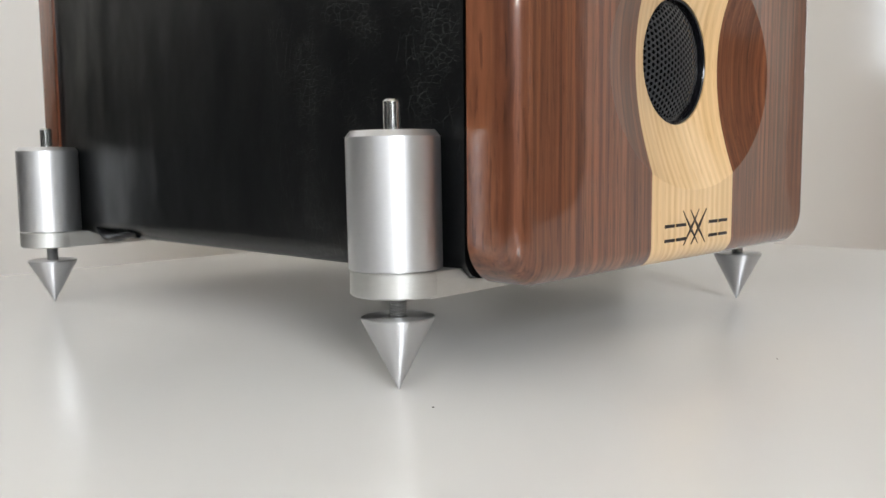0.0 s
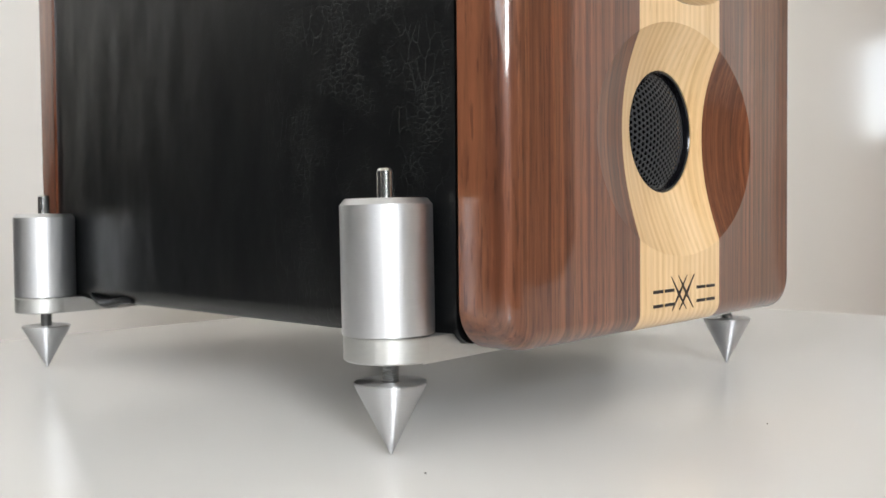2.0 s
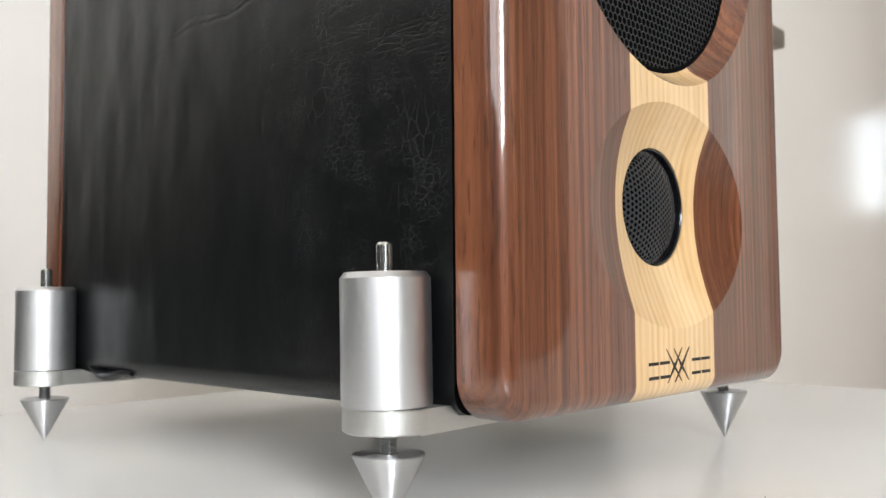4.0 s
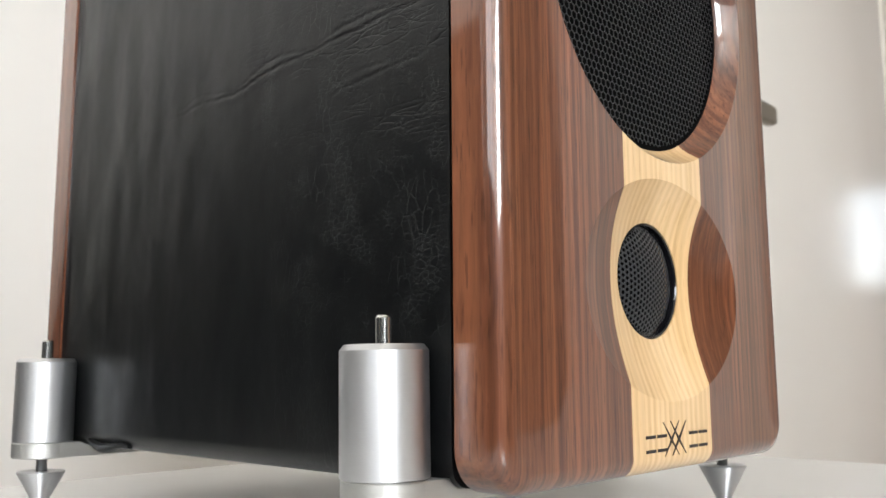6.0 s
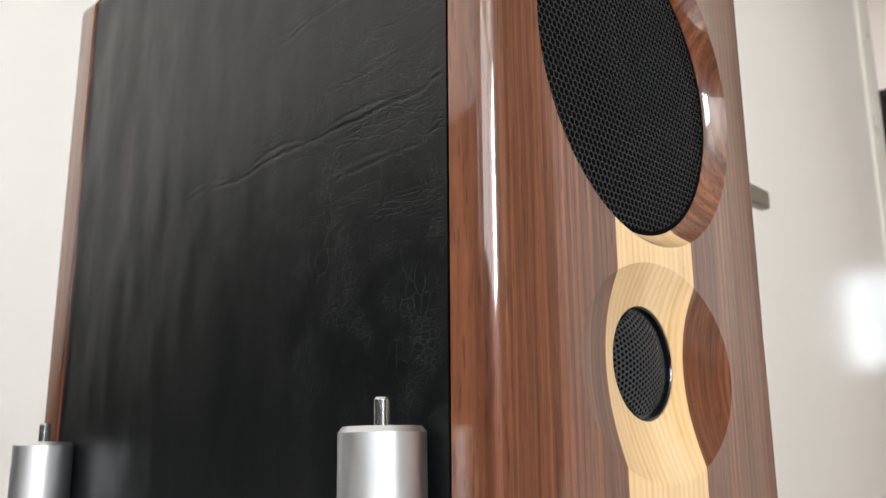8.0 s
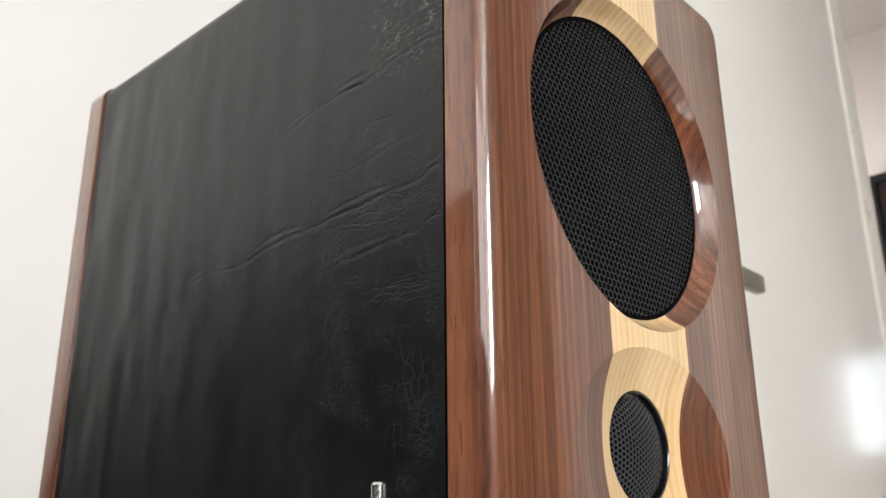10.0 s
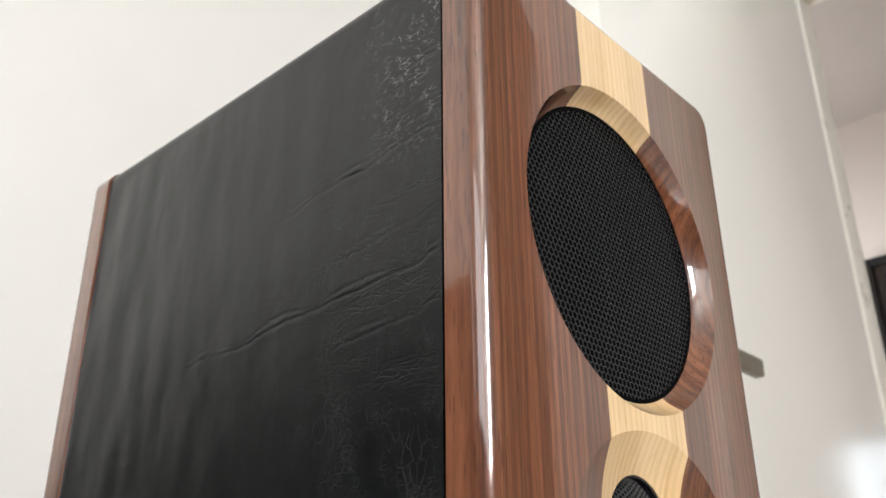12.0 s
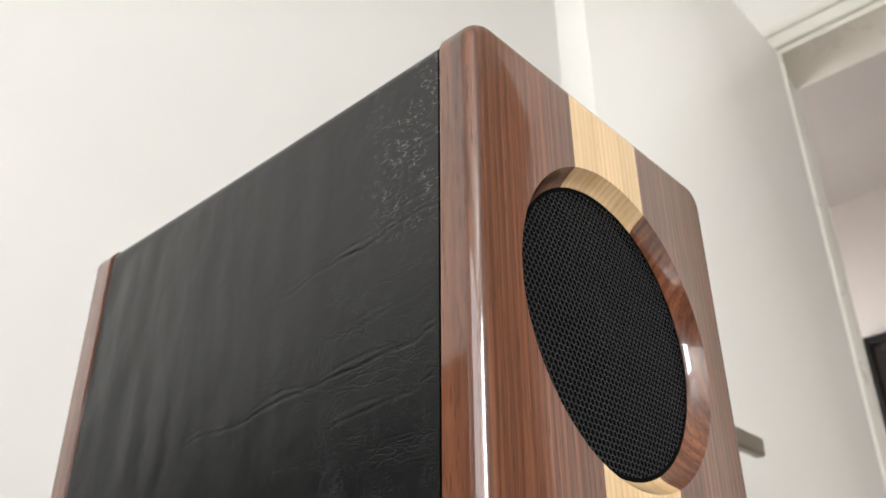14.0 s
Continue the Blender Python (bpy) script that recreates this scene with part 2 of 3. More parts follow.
# ------------------------------------------------------------------ mesh tools
def finish(name, bm, material, parent=None, label="", angle=35):
    bmesh.ops.recalc_face_normals(bm, faces=bm.faces)
    me = bpy.data.meshes.new(name)
    bm.to_mesh(me)
    bm.free()
    for p in me.polygons:
        p.use_smooth = True
    me.set_sharp_from_angle(angle=radians(angle))
    me.materials.append(material)
    ob = new(name, me)
    ob.parent = parent
    if label:
        tagged(ob, label)
    return ob


def part(name, bm, material, parent, label="", angle=35):
    return finish(name, bm, material, parent, label, angle)


def box(x0, x1, y0, y1, z0, z1, bevel=0.0, segments=2):
    bm = bmesh.new()
    bmesh.ops.create_cube(bm, size=1)
    for v in bm.verts:
        v.co = ((x0 + x1) / 2 + v.co.x * (x1 - x0), (y0 + y1) / 2 + v.co.y * (y1 - y0), (z0 + z1) / 2 + v.co.z * (z1 - z0))
    if bevel:
        bmesh.ops.bevel(bm, geom=list(bm.edges), offset=bevel, segments=segments, profile=0.5, affect="EDGES")
    return bm


def add(bm, other):
    me = bpy.data.meshes.new("tmp")
    other.to_mesh(me)
    other.free()
    bm.from_mesh(me)
    bpy.data.meshes.remove(me)
    return bm


def lathe(profile, centre, n=64):
    """A body turned about a vertical axis from (radius, height) pairs."""
    bm = bmesh.new()
    rings = []
    for r, z in profile:
        if r < 1e-6:
            rings.append([bm.verts.new((centre[0], centre[1], z))])
        else:
            rings.append([bm.verts.new((centre[0] + r * math.cos(2 * math.pi * k / n), centre[1] + r * math.sin(2 * math.pi * k / n), z)) for k in range(n)])
    for a, b in zip(rings, rings[1:]):
        for k in range(n):
            j = (k + 1) % n
            if len(a) == 1:
                bm.faces.new((a[0], b[k], b[j]))
            elif len(b) == 1:
                bm.faces.new((a[k], b[0], a[j]))
            else:
                bm.faces.new((a[k], b[k], b[j], a[j]))
    return bm


def empty(name, where=(0, 0, 0)):
    ob = new(name)
    ob.location = where
    ob.empty_display_size = 0.02
    return ob


# ------------------------------------------------------------------ room
def wall(name, boxes, material, label):
    bm = bmesh.new()
    for b in boxes:
        add(bm, box(*b))
    ob = finish(name, bm, material)
    return tagged(ob, label, "wall", kind="structure")


T = 0.12
tagged(finish("floor", box(X0 - T, 3.0, Y0 - T, 1.6, FLOOR - 0.1, FLOOR), M_FLOOR), "brown oak floor of the room and the hall", "floor", kind="structure")
tagged(finish("ceiling", box(X0 - T, X1 + T, Y0 - T, Y1 + T, CEIL, CEIL + 0.1), M_CEIL), "plain white painted ceiling", "ceiling", kind="structure")
wall("wall_north", [(X0 - T, X1 + T, Y1, Y1 + T, FLOOR, CEIL)], M_WALL, "smooth off-white painted wall behind the table")
WZ0, WZ1, WX0, WX1 = 0.51, 1.50, -2.18, -1.08
wall("wall_south", [(X0 - T, WX0, Y0 - T, Y0, FLOOR, CEIL), (WX1, X1 + T, Y0 - T, Y0, FLOOR, CEIL), (WX0, WX1, Y0 - T, Y0, FLOOR, WZ0), (WX0, WX1, Y0 - T, Y0, WZ1, CEIL)],
     M_WALL, "off-white painted wall with a window")
VZ0, VZ1, VY0, VY1 = 0.57, 1.55, -1.64, -0.06
wall("wall_west", [(X0 - T, X0, Y0, VY0, FLOOR, CEIL), (X0 - T, X0, VY1, Y1, FLOOR, CEIL), (X0 - T, X0, VY0, VY1, FLOOR, VZ0), (X0 - T, X0, VY0, VY1, VZ1, CEIL)],
     M_WALL, "off-white painted wall with a window")
# the doorway, hinged on its north side
DY1, DY0, DTOP = 0.309, -0.52, 1.306
wall("wall_east", [(X1, X1 + T, DY1 + 0.03, Y1, FLOOR, CEIL), (X1, X1 + T, Y0, DY0 - 0.03, FLOOR, CEIL), (X1, X1 + T, DY0 - 0.03, DY1 + 0.03, DTOP + 0.03, CEIL)],
     M_WALL, "off-white painted wall with an open doorway")
HX = 2.72
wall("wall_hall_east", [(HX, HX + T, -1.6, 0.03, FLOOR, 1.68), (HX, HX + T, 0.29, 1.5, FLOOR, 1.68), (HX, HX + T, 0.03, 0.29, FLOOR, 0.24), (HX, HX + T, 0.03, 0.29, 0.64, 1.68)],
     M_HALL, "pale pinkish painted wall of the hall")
# the opening is added for the hall's fill lamp
wall("wall_hall_north", [(X1 + T, 1.65, 1.5, 1.6, FLOOR, 1.68), (2.55, HX + T, 1.5, 1.6, FLOOR, 1.68), (1.65, 2.55, 1.5, 1.6, FLOOR, 0.0), (1.65, 2.55, 1.5, 1.6, 1.10, 1.68)], M_HALL, "pale painted end wall of the hall with an opening for the added fill lamp")
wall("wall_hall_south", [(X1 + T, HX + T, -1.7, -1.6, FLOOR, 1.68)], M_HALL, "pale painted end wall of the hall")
# ceiling coloured grey to stand for its shade
tagged(finish("ceiling_hall", box(X1 + T, HX + T, -1.7, 1.6, 1.68, 1.78), M_HALL_CEIL_SHADED), "plain ceiling of the hall, its shade put into a greyer colour", "ceiling", kind="structure")


def window(name, place, width, height, label, bars=1):
    """A framed window; place is the pose of its middle, with the pane in the local xz plane."""
    w = empty(name)
    w.matrix_basis = place
    f, d, a, b = 0.045, 0.03, width / 2, height / 2
    bm = bmesh.new()
    for q in ((-a, -a + f, -d, d, -b, b), (a - f, a, -d, d, -b, b), (-a + f, a - f, -d, d, -b, -b + f), (-a + f, a - f, -d, d, b - f, b)):
        add(bm, box(*q, 0.004))
    part("window_frame", bm, M_TRIM, w)
    p = part("pane", box(-a + f, a - f, -0.003, 0.003, -b + f, b - f), M_GLASS, w)
    p.visible_shadow = False
    tagged(w, label, "window", kind="structure")


window("window_1", pose((WX0 + WX1) / 2, Y0 - 0.085, (WZ0 + WZ1) / 2), WX1 - WX0 - 0.004, WZ1 - WZ0 - 0.004, "white framed window in the painted wall")
# unseen window, added around the lamp of the door's bright patch
window("added_window_hall", pose(HX + 0.085, 0.16, 0.44, 0, 0, 90), 0.256, 0.396, "small unseen white framed window, added for the bright patch on the door")
window("window_4", pose(X0 - 0.085, (VY0 + VY1) / 2, (VZ0 + VZ1) / 2, 0, 0, 90), VY1 - VY0 - 0.004, VZ1 - VZ0 - 0.004, "white framed window in the painted wall")
# unseen window, added around the hall's fill lamp
window("added_window_hall_end", pose(2.1, 1.565, 0.55), 0.896, 1.096, "unseen white framed window, added at the end of the hall for its fill lamp")

# brown cloth on the east wall, unseen, added as the warm dark reflection in the baffle
cloth = bmesh.new()
cols = [[cloth.verts.new((X1 - 0.03 + 0.012 * math.sin(k * 0.9) + dx, -1.90 + 0.92 * k / 90, z)) for k in range(91)] for dx, z in ((0, -0.08), (0, 1.74), (0.004, 1.74), (0.004, -0.08))]
for a, b in zip(cols, cols[1:] + cols[:1]):
    for k in range(90):
        cloth.faces.new((a[k], a[k + 1], b[k + 1], b[k]))
M_CLOTH = plain("brown_cloth", (0.34, 0.215, 0.14), 0.9, 0, 700)
curtain = tagged(finish("curtain", cloth, M_CLOTH), "unseen warm brown cloth, added as the dark reflection in the baffle", "curtain")

# door lining, bead and architrave
fr = empty("door_frame_1")
for nm, b in (("jamb", (X1 - 0.004, X1 + T + 0.018, DY1, DY1 + 0.03, FLOOR, DTOP + 0.03)), ("jamb", (X1 - 0.004, X1 + T + 0.018, DY0 - 0.03, DY0, FLOOR, DTOP + 0.03)),
              ("head", (X1 - 0.004, X1 + T + 0.018, DY0, DY1, DTOP, DTOP + 0.03)),
              ("bead", (X1 - 0.008, X1 + 0.006, DY1 - 0.021, DY1 - 0.0002, FLOOR, DTOP))):
    part(nm, box(*b, 0.002), M_TRIM, fr)


def architrave(y0, y1, z0, z1):
    """A stepped moulding on the room's side of the wall."""
    bm = bmesh.new()
    add(bm, box(X1 - 0.016, X1 - 0.0001, y0, y1, z0, z1, 0.004))
    return bm


A = 0.065
part("architrave", architrave(DY1 + 0.012, DY1 + A, FLOOR, DTOP + 0.012), M_TRIM, fr)
part("architrave", architrave(DY0 - A, DY0 - 0.012, FLOOR, DTOP + 0.012), M_TRIM, fr)
head = architrave(DY0 - A, DY1 + A, DTOP + 0.012, DTOP + A)
add(head, box(X1 - 0.024, X1 - 0.014, DY0 - A, DY1 + A, DTOP + A - 0.022, DTOP + A + 0.004, 0.003))
part("architrave", head, M_TRIM, fr)
tagged(fr, "white painted door frame with a moulded architrave", "door frame", kind="structure")

# the leaf stands open at a right angle to its wall
LX0, LX1, LY = 0.578, X1 - 0.020, 0.289
leaf = empty("door_1", (0, 0, 0))
part("leaf", box(LX0, LX1, LY, LY + 0.045, FLOOR + 0.008, DTOP - 0.004, 0.002), M_DOOR, leaf)
hz, hx = 0.321, 0.642
rose = lathe([(0, 0.0), (0.026, 0.0), (0.026, 0.007), (0.024, 0.009), (0.0, 0.009)], (0, 0), 40)
bmesh.ops.transform(rose, matrix=Matrix.Translation((hx, LY, hz)) @ Matrix.Rotation(radians(90), 4, "X"), verts=rose.verts)
handle = part("door_handle", rose, M_NICKEL, leaf, "satin nickel lever handle")
bm = lathe([(0.009, 0.004), (0.009, 0.052), (0.0, 0.052)], (0, 0), 24)
bmesh.ops.transform(bm, matrix=Matrix.Translation((hx, LY, hz)) @ Matrix.Rotation(radians(90), 4, "X"), verts=bm.verts)
part("spindle", bm, M_NICKEL, handle)
part("lever", box(hx - 0.011, hx + 0.115, LY - 0.058, LY - 0.044, hz - 0.0105, hz + 0.0105, 0.004, 3), M_NICKEL, handle)
tagged(leaf, "white painted flush door standing open, with a lever handle", "door", kind="structure")

# dark frame on the wall of the hall
pic = empty("picture_frame", (HX, 0.3, 0.8))
pic_box = lambda x0, x1, y0, y1, z0, z1, bev=0.004: box(x0 - HX, x1 - HX, y0 - 0.3, y1 - 0.3, z0 - 0.8, z1 - 0.8, bev)
PY0, PY1, PZ0, PZ1, PF = 0.32, 0.635, 0.42, 1.165, 0.062
def frame_rails(name, edge, width, proud, material):
    """Four rails, the outer edge set in by so much from the frame's own."""
    y0, y1, z0, z1 = PY0 + edge, PY1 - edge, PZ0 + edge, PZ1 - edge
    for b in ((y1 - width, y1, z0, z1), (y0, y0 + width, z0, z1), (y0 + width, y1 - width, z1 - width, z1), (y0 + width, y1 - width, z0, z0 + width)):
        part(name, pic_box(HX - proud, HX - 0.0005, *b, 0.003), material, pic)


frame_rails("frame_rail", 0.0, 0.026, 0.034, M_FRAME)
frame_rails("inner_rail", 0.0262, 0.028, 0.020, M_FRAME_BROWN)
frame_rails("bead", 0.0544, 0.0076, 0.026, M_FRAME)
part("print", pic_box(HX - 0.012, HX - 0.004, PY0 + PF, PY1 - PF, PZ0 + PF, PZ1 - PF, 0), M_MAT, pic, "greyish green print behind the frame")
tagged(pic, "black wooden picture frame hanging on the hall wall", "picture frame")

# ------------------------------------------------------------------ table
TZ = -0.014 * 0.06
TX0, TX1, TY0, TY1 = -0.27, 0.388, -0.25, 0.326
table = empty("table", (-0.12, -0.09, FLOOR))
tl = lambda *b: box(b[0] + 0.12, b[1] + 0.12, b[2] + 0.09, b[3] + 0.09, b[4] - FLOOR, b[5] - FLOOR, b[6], 3)
part("tabletop", tl(TX0, TX1, TY0, TY1, -0.025, TZ, 0.002), M_TABLE, table)
for lx in (TX0 + 0.04, TX1 - 0.09):
    for ly in (TY0 + 0.04, TY1 - 0.09):
        part("leg", tl(lx, lx + 0.05, ly, ly + 0.05, FLOOR, -0.0252, 0.003), M_TABLE, table)
tagged(table, "white laminate table with a smooth satin top", "table")

# dark sofa behind the table, along the wall, unseen, added as the leather's dark reflection; its arm slopes up
def slab(profile, y0, y1, bevel):
    bm = bmesh.new()
    a, b = [bm.verts.new((x, y0, z)) for x, z in profile], [bm.verts.new((x, y1, z)) for x, z in profile]
    bm.faces.new(a)
    bm.faces.new(b)
    bridge(bm, a, b)
    bmesh.ops.bevel(bm, geom=list(bm.edges), offset=bevel, segments=3, profile=0.5, affect="EDGES")
    return bm


def bridge(bm, a, b):
    for k in range(len(a)):
        j = (k + 1) % len(a)
        bm.faces.new((a[k], a[j], b[j], b[k]))


sofa = empty("sofa", (-0.945, 0.58, FLOOR))
h = lambda pts: [(x + 0.9, z - FLOOR) for x, z in pts]
part("body", slab(h([(-0.06, -0.64), (-0.06, -0.04), (-0.10, 0.02), (-1.9, 0.02), (-1.9, -0.64)]), -0.165, 0.20, 0.012), M_SOFA, sofa)
part("sloping_arm", slab(h([(-0.08, 0.021), (-0.15, 0.07), (-0.305, 0.25), (-0.44, 0.39), (-0.56, 0.46), (-0.74, 0.47), (-0.80, 0.021)]), -0.16, 0.195, 0.015), M_SOFA, sofa, "black upholstered sloping end")
part("backrest", slab(h([(-0.805, 0.021), (-0.805, 0.44), (-0.84, 0.47), (-1.86, 0.47), (-1.89, 0.44), (-1.89, 0.021)]), 0.05, 0.195, 0.02), M_SOFA, sofa)
for x in (-0.12, -1.82):
    for y in (-0.12, 0.15):
        part("leg", lathe([(0, 0), (0.016, 0), (0.022, 0.0798), (0, 0.0798)], (x + 0.9, y), 20), M_FRAME, sofa)
tagged(sofa, "unseen black sofa with a sloping end, added as the dark reflection in the leather", "sofa")

# black cabinets under the west and the south window, unseen, added to darken the baffle's low reflections
cab = empty("sideboard", (X0 + 0.20, -0.95, FLOOR))
CW, CD, CH = 1.25, 0.19, 0.50 - FLOOR
part("carcass", box(-CD, CD - 0.018, -CW, CW, 0.06, CH - 0.022, 0.002), M_EBONY, cab)
part("top", box(-CD, CD + 0.004, -CW - 0.006, CW + 0.006, CH - 0.0218, CH, 0.003), M_EBONY, cab)
part("plinth", box(-CD, CD - 0.04, -CW + 0.02, CW - 0.02, 0.0, 0.0598, 0.002), M_EBONY, cab)
for k in range(5):
    y0 = -CW + 0.005 + k * 2 * CW / 5
    d = part("cabinet_door", box(CD - 0.0178, CD, y0, y0 + 2 * CW / 5 - 0.008, 0.07, CH - 0.03, 0.002), M_EBONY, cab)
    part("knob", box(CD + 0.0002, CD + 0.02, y0 + 0.03, y0 + 0.045, CH * 0.6, CH * 0.6 + 0.1, 0.004), M_EBONY, d)
tagged(cab, "unseen black wooden sideboard under the window, added to darken low reflections", "sideboard", group="sideboards under the windows")
copy_thing(cab, pose(-0.80, Y0 + 0.195, FLOOR, 0, 0, 90))

# ------------------------------------------------------------------ loudspeaker
W, CX = 2.69, 1.345
spk = empty("loudspeaker", (0, 0, 0))
tagged(spk, "glossy dark wood and black leather loudspeaker standing on aluminium spiked feet", "loudspeaker")


def scaled(bm):
    bmesh.ops.scale(bm, vec=(U, U, U), verts=bm.verts)
    return bm


def rounded_outline(x0, x1, z0, z1, r, n=10):
    pts = []
    for cx, cz, a in ((x1 - r, z0 + r, -90), (x1 - r, z1 - r, 0), (x0 + r, z1 - r, 90), (x0 + r, z0 + r, 180)):
        for k in range(n + 1):
            t = radians(a + 90 * k / n)
            pts.append((cx + r * math.cos(t), cz + r * math.sin(t)))
    return pts


# front baffle: two dark boards with a pale board let in between, all shaped as one
BZ0, BZ1, BD, RO = 0.404, 4.505, 0.25, 0.095
WOOF = (CX, 2.96, 0.992, 0.885, 0.13)      # centre, rim radius, throat radius, depth
TWE = (1.355, 1.306, 0.755, 0.560, 0.118)   # dish: centre, half axes, depth
TWC, TWR = 1.357, 0.30                   # tweeter's centre height and radius
ST0, ST1 = 0.950, 1.735


def baffle_mesh():
    bm = bmesh.new()

    def loop(inset, y):
        pts = rounded_outline(inset, W - inset, BZ0 + inset, BZ1 - inset, max(0.19 - inset, 0.04), 18)
        return [bm.verts.new((x, y, z)) for x, z in pts]

    steps = 16
    rings = [loop(RO * (1 - math.sin(radians(90 * k / steps))), RO * (1 - math.cos(radians(90 * k / steps)))) for k in range(steps + 1)]
    rings.append(loop(0.0, BD))
    for a, b in zip(rings, rings[1:]):
        bridge(bm, a, b)
    bm.faces.new(rings[-1])
    n = 128

    def hole(shape, steps):
        loops = []
        for k in range(steps + 1):
            s = k / steps
            loops.append([bm.verts.new(shape(2 * math.pi * i / n, s)) for i in range(n)])
        for a, b in zip(loops, loops[1:]):
            bridge(bm, a, b)
        return loops[0], loops[-1]

    def woofer(t, s):
        cx, cz, r0, r1, d = WOOF
        r = r0 + (r1 - r0) * s
        return (cx + r * math.cos(t), d * (0.25 * s + 0.75 * math.sin(s * math.pi / 2)), cz + r * math.sin(t))

    def dish(t, s):
        cx, cz, a, b, d = TWE
        ox, oz = cx + a * math.cos(t), cz + b * math.sin(t)
        ix, iz = cx + TWR * math.cos(t), TWC + TWR * math.sin(t)
        return (ox + (ix - ox) * s, d * (0.85 * s + 0.15 * math.sin(s * math.pi / 2)), oz + (iz - oz) * s)

    w0, w1 = hole(woofer, 10)
    d0, d1 = hole(dish, 14)
    # throats run on into the board
    for last, depth in ((w1, 0.245), (d1, 0.20)):
        back = [bm.verts.new((v.co.x, depth, v.co.z)) for v in last]
        bridge(bm, last, back)
    edges = []
    for lp in (rings[0], w0, d0):
        for k in range(len(lp)):
            e = bm.edges.get((lp[k], lp[(k + 1) % len(lp)]))
            edges.append(e)
    bmesh.ops.triangle_fill(bm, edges=edges, use_beauty=True, use_dissolve=False)
    bmesh.ops.recalc_face_normals(bm, faces=bm.faces)
    for x in (ST0, ST1):
        bmesh.ops.bisect_plane(bm, geom=list(bm.verts) + list(bm.edges) + list(bm.faces), plane_co=(x, 0, 0), plane_no=(1, 0, 0))
    return bm


def slice_of(bm, lo, hi):
    cut = bm.copy()
    bmesh.ops.delete(cut, geom=[f for f in cut.faces if not lo < f.calc_center_median().x < hi], context="FACES")
    return cut


whole = baffle_mesh()
for lo, hi, mat, nm, lb in ((-1, ST0, M_DARK, "baffle_board", "dark brown lacquered wood"), (ST0, ST1, M_PALE, "baffle_inlay", "pale lacquered ash wood strip"), (ST1, 9, M_DARK, "baffle_board", "dark brown lacquered wood")):
    o = part(nm, scaled(slice_of(whole, lo, hi)), mat, spk, lb, 7)
    if nm == "baffle_inlay":
        inlay = o
whole.free()

# cabinet in leather; the fold lines run obliquely over its side
LX, LZ0, LZ1, LYA, LYB = 0.018, 0.425, 4.40, 0.280, 3.955
FOLDS = [  # along y and z: start, end, depth
    ((0.26, 2.575), (2.80, 2.40), 0.0037), ((0.26, 3.30), (1.80, 3.16), 0.0046), ((0.26, 3.505), (0.85, 3.45), 0.003),
    ((0.26, 3.39), (0.80, 3.36), 0.0028), ((0.26, 2.33), (1.3, 2.22), 0.0018), ((0.26, 2.83), (1.1, 2.74), 0.0015), ((0.3, 3.75), (0.7, 3.72), 0.005)]


def leather_height(y, z):
    p = Vector((y * 2.1, z * 0.9, 3.0))
    h = (0.002 + 0.0018 * y) * noise.noise(p) + (0.0012 + 0.0013 * y) * noise.noise(Vector((y * 5.2, z * 2.0, 7.0)))
    h += 0.0007 * noise.noise(Vector((y * 14, z * 9, 1.0)))
    for (y0, z0), (y1, z1), d in FOLDS:
        t = (y - y0) / (y1 - y0)
        if -0.05 < t < 1.05:
            wob = 0.030 * noise.noise(Vector((y * 4, 9.0, z0))) + 0.010 * noise.noise(Vector((y * 17, 2.0, z0))) + 0.007 * noise.noise(Vector((y * 41, 5.0, z0)))
            off = z - (z0 + (z1 - z0) * t + wob)
            fade = max(0.0, min(1.0, (1.05 - t) * 2.0)) * (0.75 + 0.5 * noise.noise(Vector((y * 6, 4.0, z0))) + 0.9 * noise.noise(Vector((y * 24, 6.0, z0))))
            h -= 0.70 * d * fade * math.exp(-(off / 0.008) ** 2) + 0.50 * d * fade * math.exp(-((off - 0.036 - 0.016 * math.sin(9 * y)) / 0.008) ** 2)
            h += 0.30 * d * fade * math.exp(-((off - 0.018) / 0.014) ** 2)
            h += 0.20 * d * fade * math.exp(-((off + 0.03) / 0.02) ** 2)
    return h


